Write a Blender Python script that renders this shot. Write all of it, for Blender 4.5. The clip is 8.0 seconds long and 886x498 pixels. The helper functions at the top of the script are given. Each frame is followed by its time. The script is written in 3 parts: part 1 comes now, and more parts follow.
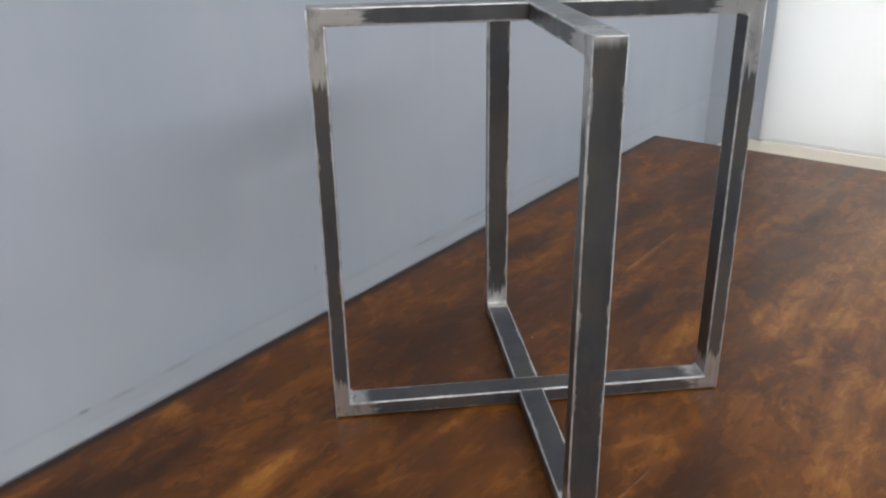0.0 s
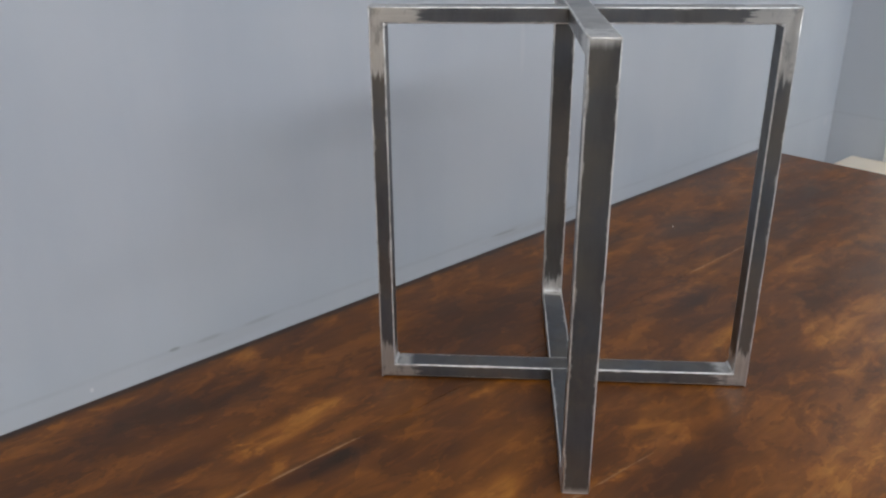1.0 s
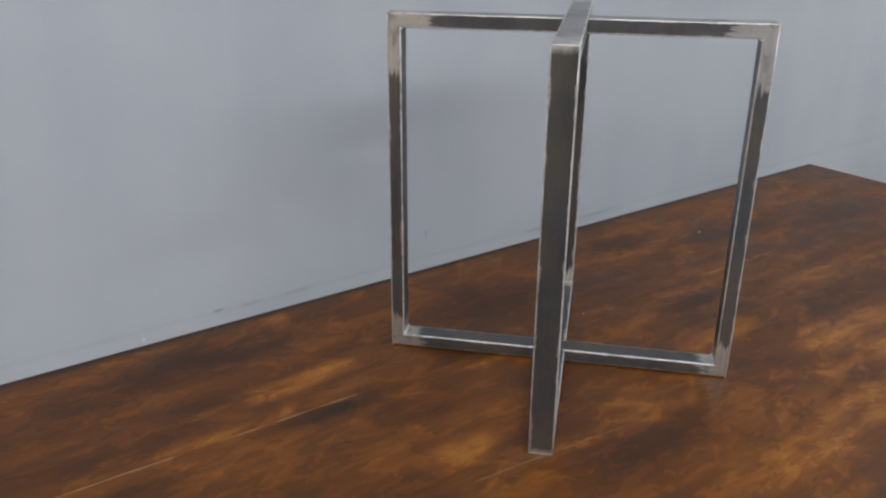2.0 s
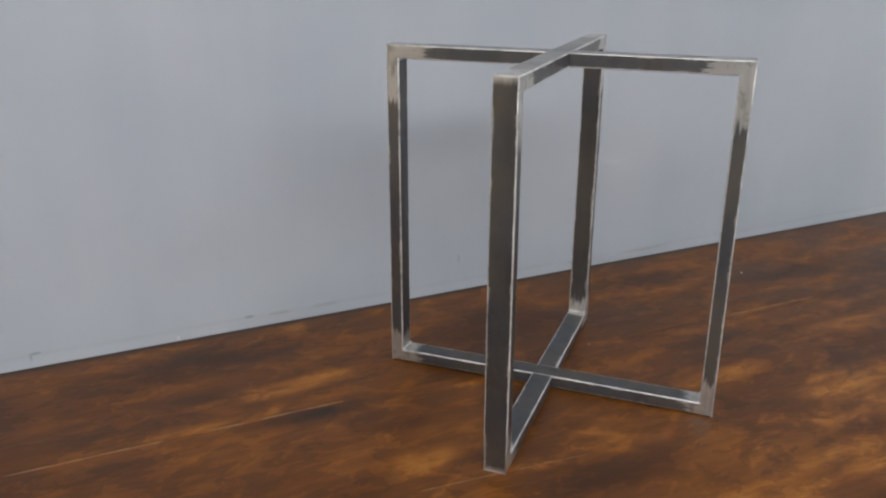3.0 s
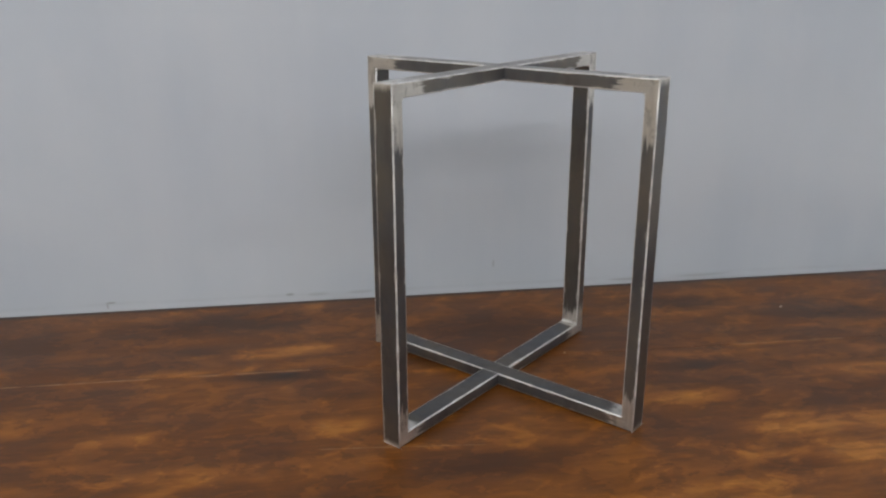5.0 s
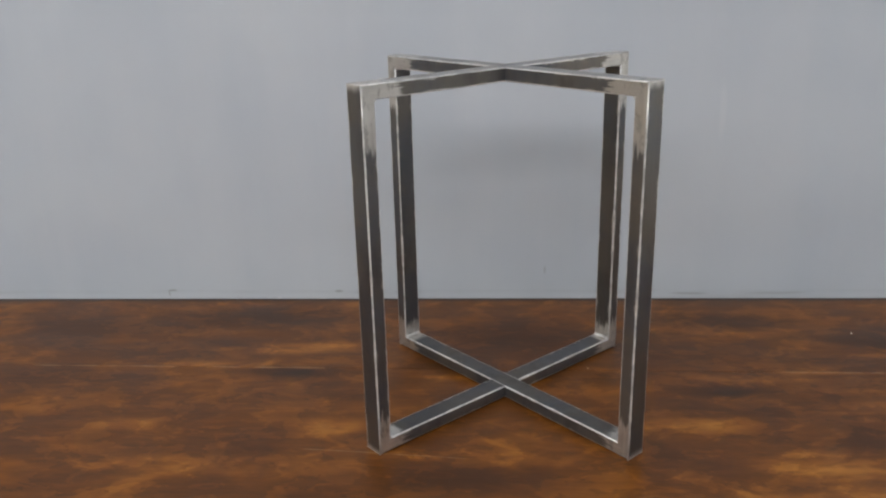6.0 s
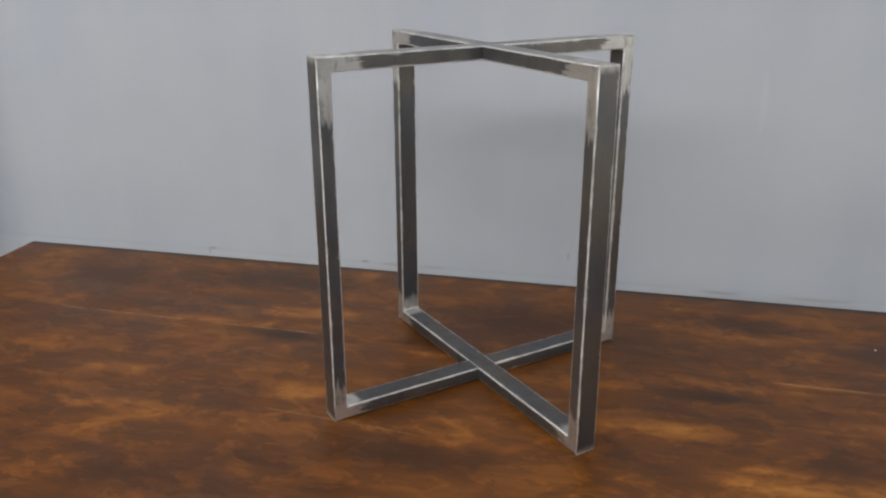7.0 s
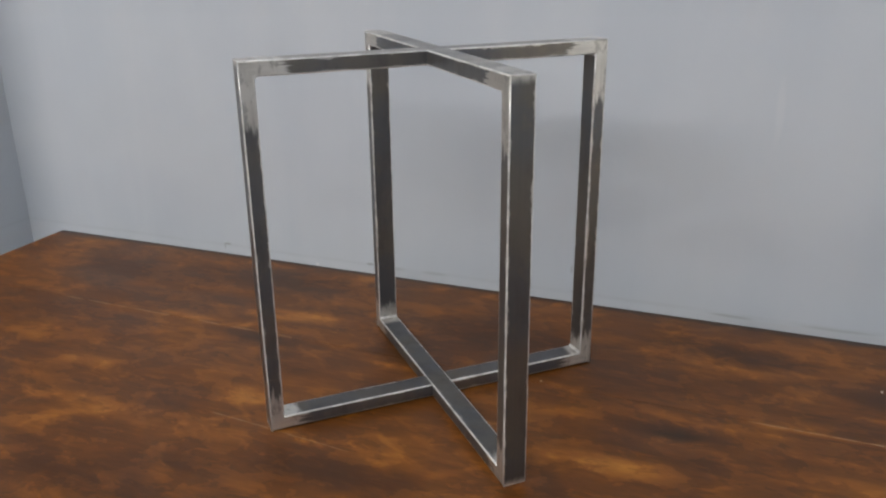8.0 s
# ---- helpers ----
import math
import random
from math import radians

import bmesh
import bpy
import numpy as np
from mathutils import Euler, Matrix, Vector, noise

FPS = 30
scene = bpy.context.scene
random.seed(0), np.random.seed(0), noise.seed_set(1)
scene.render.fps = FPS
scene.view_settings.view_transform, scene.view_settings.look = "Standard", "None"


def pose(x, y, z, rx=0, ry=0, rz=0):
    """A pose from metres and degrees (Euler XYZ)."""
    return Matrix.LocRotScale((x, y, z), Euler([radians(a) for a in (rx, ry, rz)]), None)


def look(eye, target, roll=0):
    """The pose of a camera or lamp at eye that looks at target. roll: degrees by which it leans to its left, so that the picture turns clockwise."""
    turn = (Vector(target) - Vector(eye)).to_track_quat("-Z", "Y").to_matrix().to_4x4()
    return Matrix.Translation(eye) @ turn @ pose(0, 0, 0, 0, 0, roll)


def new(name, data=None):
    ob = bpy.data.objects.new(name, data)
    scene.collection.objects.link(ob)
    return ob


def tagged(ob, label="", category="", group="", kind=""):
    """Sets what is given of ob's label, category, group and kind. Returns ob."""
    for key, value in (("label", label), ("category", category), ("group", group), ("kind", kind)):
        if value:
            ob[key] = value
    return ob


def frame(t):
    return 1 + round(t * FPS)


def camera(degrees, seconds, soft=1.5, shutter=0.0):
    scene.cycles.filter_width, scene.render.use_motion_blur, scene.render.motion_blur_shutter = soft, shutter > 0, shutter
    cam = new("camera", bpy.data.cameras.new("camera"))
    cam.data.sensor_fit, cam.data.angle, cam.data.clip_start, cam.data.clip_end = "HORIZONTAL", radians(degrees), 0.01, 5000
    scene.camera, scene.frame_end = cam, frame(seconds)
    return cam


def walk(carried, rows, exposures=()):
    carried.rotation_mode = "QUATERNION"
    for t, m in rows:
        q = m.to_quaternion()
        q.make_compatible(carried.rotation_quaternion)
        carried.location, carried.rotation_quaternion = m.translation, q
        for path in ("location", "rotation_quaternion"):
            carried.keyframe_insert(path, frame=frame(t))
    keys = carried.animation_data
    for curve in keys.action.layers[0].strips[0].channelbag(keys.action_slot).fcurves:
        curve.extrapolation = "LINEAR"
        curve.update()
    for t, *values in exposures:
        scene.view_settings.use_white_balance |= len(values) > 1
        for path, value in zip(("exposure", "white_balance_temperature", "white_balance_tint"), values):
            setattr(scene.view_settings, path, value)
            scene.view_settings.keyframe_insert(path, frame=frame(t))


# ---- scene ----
# ---- camera ----
cam = camera(56.24, 8.0, soft=2.25)
PATH = [
    (0.0, -0.7694, -0.8226, 1.4803, -53.205, -23.017, 0.877),
    (0.5, -0.7656, -0.9087, 1.4842, -46.149, -23.107, 0.116),
    (1.0, -0.7674, -0.9752, 1.4864, -42.629, -22.547, 0.337),
    (1.5, -0.7783, -1.0600, 1.4884, -40.401, -22.018, 0.891),
    (1.7, -0.7756, -1.0925, 1.4966, -39.007, -22.273, 0.405),
    (2.8, -0.6360, -1.2599, 1.5025, -26.148, -20.099, -0.800),
    (3.0, -0.6065, -1.2886, 1.5036, -25.512, -19.881, -0.173),
    (3.5, -0.5465, -1.3696, 1.5038, -20.551, -18.560, 0.429),
    (4.0, -0.4649, -1.4313, 1.5150, -14.374, -19.148, 1.304),
    (4.5, -0.3325, -1.4925, 1.5191, -8.579, -18.223, 0.215),
    (5.0, -0.2406, -1.5097, 1.5043, -7.976, -18.548, 0.188),
    (5.2, -0.2022, -1.5065, 1.5014, -7.492, -18.216, 1.120),
    (6.3, 0.0473, -1.4833, 1.5048, 6.907, -18.892, 0.142),
    (6.5, 0.0885, -1.4837, 1.5097, 8.469, -19.121, -0.512),
    (7.0, 0.1952, -1.4552, 1.5000, 13.098, -20.051, 0.178),
    (7.5, 0.2946, -1.3954, 1.4991, 14.837, -19.915, -0.347),
    (8.0, 0.3914, -1.3407, 1.5049, 21.262, -20.380, 0.596),
]
# the clip's camera: seconds, stops, kelvin, tint
EXPOSURES = [(0.0, -0.22, 6300, 11.5), (1.7, -0.22, 6420, 11.5), (3.5, -0.18, 6620, 11.5), (5.0, -0.18, 6720, 11.5), (8.0, -0.09, 6750, 11.5)]
walk(cam, [(t, pose(x, y, z, 90 + pitch, roll, yaw)) for t, x, y, z, yaw, pitch, roll in PATH],
     exposures=EXPOSURES)

# ---- plan, metres ----
WALL_Y = 0.089            # face of the long wall behind the worktable
EAST_X, WEST_X, PIER_X = 1.875, -4.60, -1.26
SOUTH_Y, ROOM_H = -3.40, 3.60
TOP_Z = 0.90              # upper face of the worktable
TOP_X0, TOP_X1 = -1.064, 1.242
TOP_Y0, TOP_Y1 = -0.900, 0.005
BASE_AT = (0.0, -0.370)   # middle of the steel base
BASE_TURN = -46.46
BASE_H, SPAN_AB, SPAN_CD = 0.480, 0.4800, 0.4859
TUBE_A, TUBE_B = 0.0300, 0.0186   # tube across and along the frame's plane

# ---- light ----
world = bpy.data.worlds.new("daylight")
scene.world = world
world.use_nodes = True
sky = world.node_tree.nodes.new("ShaderNodeTexSky")
sky.sky_type, sky.sun_disc = "NISHITA", False
sky.sun_elevation, sky.sun_rotation = radians(38), radians(250)
world.node_tree.links.new(sky.outputs[0], world.node_tree.nodes["Background"].inputs[0])
world.node_tree.nodes["Background"].inputs[1].default_value = 0.08
sun = new("sun", bpy.data.lights.new("sun", "SUN"))
sun.data.energy, sun.data.angle, sun.data.color = 2.0, radians(0.5), (1.0, 0.95, 0.88)
sun.matrix_world = look((-6, 2, 6), (0, 0, 0))


def window_light(name, eye, target, width, height, watts, colour):
    lamp = new(name, bpy.data.lights.new(name, "AREA"))
    lamp.data.shape, lamp.data.size, lamp.data.size_y = "RECTANGLE", width, height
    lamp.data.energy, lamp.data.color = watts, colour
    lamp.matrix_world = look(eye, target)
    return lamp


# sky light in the wide high window behind the camera, and in the blinded side window
window_light("south_window_light", (-1.30, SOUTH_Y - 0.08, 3.20), (-1.30, 0, 3.20 - 2.0), 6.0, 0.12, 116, (0.94, 0.97, 1.0))
window_light("east_window_light", (EAST_X + 0.22, -0.53, 1.74), (0, -0.53, 1.74), 0.82, 1.92, 28, (0.94, 0.975, 1.0))


# ---- materials ----
class Nodes:
    """Short hand for a node material."""

    def __init__(self, name):
        self.mat = bpy.data.materials.new(name)
        self.mat.use_nodes = True
        self.tree = self.mat.node_tree
        self.bsdf = self.tree.nodes["Principled BSDF"]

    def put(self, socket, value):
        if isinstance(value, bpy.types.NodeSocket):
            self.tree.links.new(value, socket)
        else:
            socket.default_value = value

    def node(self, kind, *values, **named):
        n = self.tree.nodes.new(kind)
        for key, value in named.items():
            if key == "operation":
                n.operation = value
            elif key == "clamp":
                n.use_clamp = value
            elif key == "interpolation":
                n.interpolation_type = value
        for i, value in enumerate(values):
            if value is not None:
                self.put(n.inputs[i], value)
        return n

    def math(self, op, a, b=0.0, c=0.0, clamp=False):
        return self.node("ShaderNodeMath", a, b, c, operation=op, clamp=clamp).outputs[0]

    def step(self, value, lo, hi, to0=0.0, to1=1.0):
        return self.node("ShaderNodeMapRange", value, lo, hi, to0, to1, interpolation="SMOOTHSTEP").outputs[0]

    def scaled(self, vector, sx, sy, sz, loc=(0, 0, 0)):
        return self.node("ShaderNodeMapping", vector, loc, (0, 0, 0), (sx, sy, sz)).outputs[0]

    def noise(self, vector, scale, detail=3.0, rough=0.55, distort=0.0):
        n = self.tree.nodes.new("ShaderNodeTexNoise")
        self.put(n.inputs["Vector"], vector)
        n.inputs["Scale"].default_value, n.inputs["Detail"].default_value = scale, detail
        n.inputs["Roughness"].default_value, n.inputs["Distortion"].default_value = rough, distort
        return n.outputs[0]

    def ramp(self, value, *stops):
        n = self.tree.nodes.new("ShaderNodeValToRGB")
        self.put(n.inputs[0], value)
        while len(n.color_ramp.elements) < len(stops):
            n.color_ramp.elements.new(0.5)
        for e, (at, colour) in zip(n.color_ramp.elements, stops):
            e.position, e.color = at, (*colour, 1)
        return n.outputs[0]

    def mix(self, fac, a, b, blend="MIX"):
        n = self.tree.nodes.new("ShaderNodeMix")
        n.data_type, n.blend_type = "RGBA", blend
        self.put(n.inputs[0], fac)
        for i, v in ((6, a), (7, b)):
            self.put(n.inputs[i], (*v, 1) if isinstance(v, tuple) else v)
        return n.outputs[2]

    def place(self):
        return self.tree.nodes.new("ShaderNodeNewGeometry").outputs["Position"]

    def local(self):
        return self.tree.nodes.new("ShaderNodeTexCoord").outputs["Object"]

    def bump(self, height, strength, distance):
        n = self.tree.nodes.new("ShaderNodeBump")
        n.inputs["Strength"].default_value, n.inputs["Distance"].default_value = strength, distance
        self.put(n.inputs["Height"], height)
        self.put(self.bsdf.inputs["Normal"], n.outputs[0])

    def done(self, colour=None, rough=None, metal=None, **more):
        for key, value in (("Base Color", colour), ("Roughness", rough), ("Metallic", metal)):
            if value is not None:
                self.put(self.bsdf.inputs[key], (*value, 1) if isinstance(value, tuple) else value)
        for key, value in more.items():
            self.put(self.bsdf.inputs[key.replace("_", " ")], value)
        return self.mat


def spot(n, where, x, y, rx, ry, soft=0.55, axes=(0, 1)):
    """A soft-edged patch of the given half sizes, 1 in its middle, on coordinates that are already bent."""
    sep = n.node("ShaderNodeSeparateXYZ", where).outputs
    dx = n.math("DIVIDE", n.math("SUBTRACT", sep[axes[0]], x), rx)
    dy = n.math("DIVIDE", n.math("SUBTRACT", sep[axes[1]], y), ry)
    r = n.math("SQRT", n.math("ADD", n.math("MULTIPLY", dx, dx), n.math("MULTIPLY", dy, dy)))
    return n.step(r, soft, 1.0, 1.0, 0.0)


def wall_paint():
    n = Nodes("grey_wall_paint")
    p = n.place()
    big = n.noise(p, 2.2, 3)
    mid = n.noise(n.scaled(p, 1, 1, 0.35), 9.0, 4)
    col = n.mix(n.step(big, 0.3, 0.7), (0.440, 0.483, 0.540), (0.488, 0.527, 0.574))
    col = n.mix(n.math("MULTIPLY", n.step(mid, 0.45, 0.75), 0.30), col, (0.530, 0.555, 0.596))
    # upright bands left by the roller
    bands = n.noise(n.scaled(p, 6.5, 0.0, 0.5), 1.0, 4, 0.6)
    col = n.mix(n.step(bands, 0.40, 0.66, 0.0, 0.30), col, (0.520, 0.549, 0.592))
    # rubbed marks and runs
    bent = n.node("ShaderNodeVectorMath", p, n.scaled(n.node("ShaderNodeTexNoise", p).outputs[1], 0.02, 0.02, 0.008), operation="ADD").outputs[0]
    for x, z, rx, rz, tone, amount in MARKS:
        col = n.mix(n.math("MULTIPLY", spot(n, bent, x, z, rx, rz, 0.35, (0, 2)), amount), col, (tone, tone * 1.0, tone * 1.02))
    # a rubbed line at the height of the table, and cleaner paint under it
    px, py, pz = n.node("ShaderNodeSeparateXYZ", bent).outputs
    broken = n.step(n.noise(n.scaled(p, 7.0, 0.0, 0.0), 1.0, 4, 0.6), 0.38, 0.58, 0.15, 1.0)
    line = n.math("MULTIPLY", n.step(n.math("ABSOLUTE", n.math("SUBTRACT", pz, 0.8835)), 0.001, 0.005, 1.0, 0.0), broken)
    col = n.mix(n.math("MULTIPLY", line, 0.12), col, (0.27, 0.275, 0.285))
    col = n.mix(n.step(pz, 0.874, 0.882, 0.10, 0.0), col, (0.62, 0.63, 0.65))
    fine = n.noise(p, 260.0, 3)
    n.bump(n.math("ADD", n.math("MULTIPLY", fine, 0.5), n.noise(p, 38.0, 3)), 0.12, 0.002)
    return n.done(col, n.step(mid, 0.3, 0.8, 0.55, 0.72))


# rubbed marks and runs on the paint: x, z, half sizes, tone, strength
MARKS = [
    (-0.673, 0.8855, 0.013, 0.003, 0.20, 0.55), (-0.681, 0.879, 0.003, 0.009, 0.22, 0.45), (-0.326, 0.885, 0.012, 0.004, 0.18, 0.5), (-0.267, 0.882, 0.030, 0.005, 0.24, 0.25),
    (-0.180, 0.882, 0.035, 0.005, 0.25, 0.25), (0.385, 0.879, 0.050, 0.004, 0.22, 0.42), (0.560, 0.880, 0.080, 0.004, 0.26, 0.36),
    (-0.448, 0.868, 0.004, 0.005, 0.75, 0.6), (0.095, 0.930, 0.003, 0.012, 0.25, 0.4), (0.421, 1.245, 0.009, 0.070, 0.64, 0.20),
    (1.84, 0.86, 0.02, 0.02, 0.62, 0.3), (-0.25, 0.872, 0.16, 0.014, 0.30, 0.12), (0.50, 0.872, 0.22, 0.010, 0.30, 0.22),
]


def plain(name, colour, rough, scale=30.0, spread=0.12, bump=0.1, metal=0.0):
    n = Nodes(name)
    p = n.place()
    f = n.noise(p, scale, 4)
    dark = tuple(c * (1 - spread) for c in colour)
    light = tuple(min(1, c * (1 + spread)) for c in colour)
    n.bump(n.noise(p, scale * 6, 3), bump, 0.002)
    return n.done(n.mix(f, dark, light), n.step(n.noise(p, scale * 0.4, 3), 0.3, 0.7, rough - 0.06, rough + 0.06), metal)


# stain patches on the worktable, with some glare and shade painted in: x, y, half sizes, how much paler or darker
# those towards the front right also paint in glare from the side window
PALE_PATCHES = [
    (-0.325, -0.222, 0.135, 0.030, 0.27), (-0.49, -0.278, 0.070, 0.018, 0.12), (-0.245, -0.480, 0.065, 0.045, 0.22), (-0.540, -0.475, 0.095, 0.022, 0.15),
    (-0.425, -0.580, 0.130, 0.035, 0.14), (0.500, -0.306, 0.140, 0.011, 0.20), (0.345, -0.326, 0.090, 0.016, 0.13), (0.390, -0.556, 0.150, 0.036, 0.20),
    (0.245, -0.463, 0.110, 0.026, 0.16), (0.440, -0.165, 0.085, 0.014, 0.12), (0.600, -0.420, 0.200, 0.035, 0.15), (0.520, -0.630, 0.320, 0.110, 0.20),
    (-0.080, -0.330, 0.090, 0.020, 0.11), (0.150, -0.300, 0.050, 0.018, 0.15), (0.160, -0.715, 0.260, 0.055, 0.20), (0.020, -0.020, 0.060, 0.014, 0.14),
    (-0.300, -0.030, 0.090, 0.016, 0.13), (0.850, -0.620, 0.200, 0.070, 0.19),
]
# the row at y -0.170 also paints in shade inside the steel base
DARK_PATCHES = [
    (-0.350, -0.312, 0.115, 0.018, 0.26), (-0.790, -0.130, 0.170, 0.060, 0.13), (-0.225, -0.392, 0.050, 0.020, 0.13), (0.690, -0.195, 0.150, 0.040, 0.22),
    (0.390, -0.110, 0.150, 0.042, 0.20), (0.325, -0.368, 0.075, 0.020, 0.20), (0.320, -0.655, 0.085, 0.022, 0.20), (-0.045, -0.600, 0.150, 0.050, 0.20),
    (-0.235, -0.640, 0.070, 0.024, 0.15), (0.022, -0.170, 0.150, 0.080, 0.25), (-0.390, -0.710, 0.110, 0.030, 0.14), (0.825, -0.500, 0.110, 0.026, 0.22),
    (0.500, -0.268, 0.035, 0.020, 0.16), (-0.560, -0.100, 0.120, 0.060, 0.15), (-0.620, -0.200, 0.200, 0.110, 0.07), (-0.400, -0.090, 0.170, 0.065, 0.20), (-0.690, -0.330, 0.150, 0.045, 0.07),
    (0.950, -0.250, 0.180, 0.060, 0.14),
]
# the joint between the two wide planks: y at x = 0, and how far it runs off for each metre of x
JOINTS = ((-0.2990, -0.012),)
# pale lines: y at x = 0, run, strength, and the stretches that show (middle and half length); the first is the filled joint
PALE_LINES = ((-0.2990, -0.012, 0.58, ((-0.650, 0.14), (-0.375, 0.11), (0.525, 0.12))),
              (-0.5575, -0.092, 0.34, ((-0.170, 0.13),)))


def stained_wood():
    n = Nodes("dark_stained_wood")
    p = n.place()
    rnd = n.tree.nodes.new("ShaderNodeObjectInfo").outputs["Random"]
    swirl = n.node("ShaderNodeTexNoise", n.scaled(p, 9.0, 22.0, 6.0))
    swirl.inputs["Scale"].default_value, swirl.inputs["Detail"].default_value = 1.0, 3.0
    warp = n.scaled(swirl.outputs[1], 0.075, 0.026, 0.0, (-0.0375, -0.013, 0))
    q = n.node("ShaderNodeVectorMath", p, warp, operation="ADD").outputs[0]
    stain = n.noise(n.scaled(q, 5.0, 11.5, 4.0, (3.1, 0.7, 0)), 1.0, 4, 0.54, 0.15)
    stroke = n.noise(n.scaled(q, 3.6, 46.0, 9.0), 1.0, 3, 0.5, 0.1)
    brush = n.noise(n.scaled(q, 12.0, 32.0, 9.0), 1.0, 5, 0.66, 0.2)
    feather = n.noise(n.scaled(q, 20.0, 78.0, 9.0, (1.3, 4.4, 0)), 1.0, 4, 0.62, 0.2)
    # flakes of stain with a definite edge
    flake = n.step(n.noise(n.scaled(q, 13.0, 21.0, 4.0, (7.3, 2.2, 0)), 1.0, 4, 0.64, 0.1), 0.52, 0.55)
    # short scuffs that run askew to the grain, both ways
    scuff = 0.0
    for turn, shift in ((0.50, 1.7), (-0.62, 6.1)):
        a = n.node("ShaderNodeMapping", q, (0, 0, 0), (0, 0, turn), (1, 1, 1)).outputs[0]
        marks = n.step(n.noise(n.scaled(a, 9.0, 30.0, 4.0, (shift, 2.7, 0)), 1.0, 3, 0.5, 0.15), 0.55, 0.68)
        scuff = n.math("MAXIMUM", scuff, n.math("MULTIPLY", marks, n.step(n.noise(n.scaled(p, 6.0, 9.0, 4.0, (shift, 0.3, 0)), 1.0, 2), 0.46, 0.58)))
    gouge = n.step(n.noise(n.scaled(q, 24.0, 40.0, 4.0, (2.3, 8.2, 0)), 1.0, 3, 0.6, 0.1), 0.62, 0.68)
    vein = n.noise(n.scaled(q, 7.0, 24.0, 4.0, (5.3, 1.2, 0)), 1.0, 3, 0.55, 0.3)
    ridge = n.math("SUBTRACT", 1.0, n.math("MULTIPLY", n.math("ABSOLUTE", n.math("SUBTRACT", vein, 0.5)), 2.0))
    wisp = n.math("MULTIPLY", n.step(ridge, 0.94, 0.995), n.step(n.noise(n.scaled(p, 9.0, 13.0, 4.0, (0.4, 3.3, 0)), 1.0, 2), 0.50, 0.62))
    large = n.noise(n.scaled(p, 1.5, 3.6, 2.0), 1.0, 2)
    fine = n.noise(n.scaled(p, 26.0, 380.0, 26.0), 1.0, 3, 0.6)
    fleck = n.noise(n.scaled(q, 60.0, 110.0, 30.0), 1.0, 3, 0.6)
    tone = 0.492
    for layer, weight in ((stain, 0.42), (brush, 0.25), (feather, 0.14), (stroke, 0.14), (large, 0.18), (fine, 0.06), (fleck, 0.03)):
        tone = n.math("ADD", tone, n.math("MULTIPLY", n.math("SUBTRACT", layer, 0.5), weight))
    tone = n.math("ADD", tone, n.math("MULTIPLY", n.math("SUBTRACT", rnd, 0.5), 0.05))
    tone = n.math("ADD", tone, n.math("MULTIPLY", n.math("SUBTRACT", flake, 0.4), 0.075))
    tone = n.math("ADD", tone, n.math("MULTIPLY", gouge, 0.05))
    tone = n.math("ADD", tone, n.math("MULTIPLY", n.math("SUBTRACT", scuff, 0.08), 0.08))
    tone = n.math("ADD", tone, n.math("MULTIPLY", wisp, 0.06))
    streaky = n.step(n.math("ADD", n.math("MULTIPLY", brush, 0.6), n.math("MULTIPLY", stroke, 0.4)), 0.30, 0.66, 0.55, 1.35)
    patches = 0.0
    for sign, rows in ((1.0, PALE_PATCHES), (-1.0, DARK_PATCHES)):
        for x, y, rx, ry, change in rows:
            patches = n.math("ADD", patches, n.math("MULTIPLY", spot(n, q, x, y, rx * 1.15, ry * 1.15, 0.15), sign * change))
    tone = n.math("ADD", tone, n.math("MULTIPLY", n.math("MULTIPLY", patches, streaky), 0.80))
    col = n.ramp(tone, (0.22, (0.027, 0.0118, 0.0038)), (0.40, (0.073, 0.0240, 0.0042)), (0.52, (0.136, 0.0444, 0.0052)),
                 (0.64, (0.228, 0.0790, 0.0088)), (0.80, (0.400, 0.158, 0.0230)))
    x, y, z = n.node("ShaderNodeSeparateXYZ", p).outputs
    # darker line of uneven width along the rear edge
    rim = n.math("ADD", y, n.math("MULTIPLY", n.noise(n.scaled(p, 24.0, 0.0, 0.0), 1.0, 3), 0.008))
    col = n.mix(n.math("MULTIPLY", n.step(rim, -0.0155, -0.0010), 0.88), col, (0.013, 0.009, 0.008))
    # pale, partly rubbed filler along the joint with a darker seam beside it, and a long scratch
    for k, (at, slope, strength, stretches) in enumerate(PALE_LINES):
        side = n.math("SUBTRACT", n.math("SUBTRACT", y, at), n.math("MULTIPLY", x, slope))
        side = n.math("ADD", side, n.math("MULTIPLY", n.math("SUBTRACT", n.noise(n.scaled(p, 9.0, 0.0, 0.0), 1.0, 2), 0.5), 0.004))
        wide = 0.0
        for middle, half in stretches:
            wide = n.math("MAXIMUM", wide, n.step(n.math("ABSOLUTE", n.math("SUBTRACT", x, middle)), half * 0.7, half, 1.0, 0.0))
        worn = n.step(n.noise(n.scaled(p, 30.0, 0.0, 0.0, (k * 3.0, 0, 0)), 1.0, 3), 0.32, 0.60, 0.0, 0.0017)
        wide = n.math("MULTIPLY", wide, worn)
        line = n.math("MULTIPLY", n.step(n.math("SUBTRACT", n.math("ABSOLUTE", side), wide), -0.0006, 0.0004, 1.0, 0.0), n.math("GREATER_THAN", wide, 0.0003))
        seam = n.math("MULTIPLY", spot(n, n.node("ShaderNodeCombineXYZ", side, 0.0, 0.0).outputs[0], 0.0045, 0.0, 0.0050, 1.0, 0.1), n.step(wide, 0.0, 0.0010))
        col = n.mix(n.math("MULTIPLY", seam, strength * 0.55), col, (0.032, 0.016, 0.007))
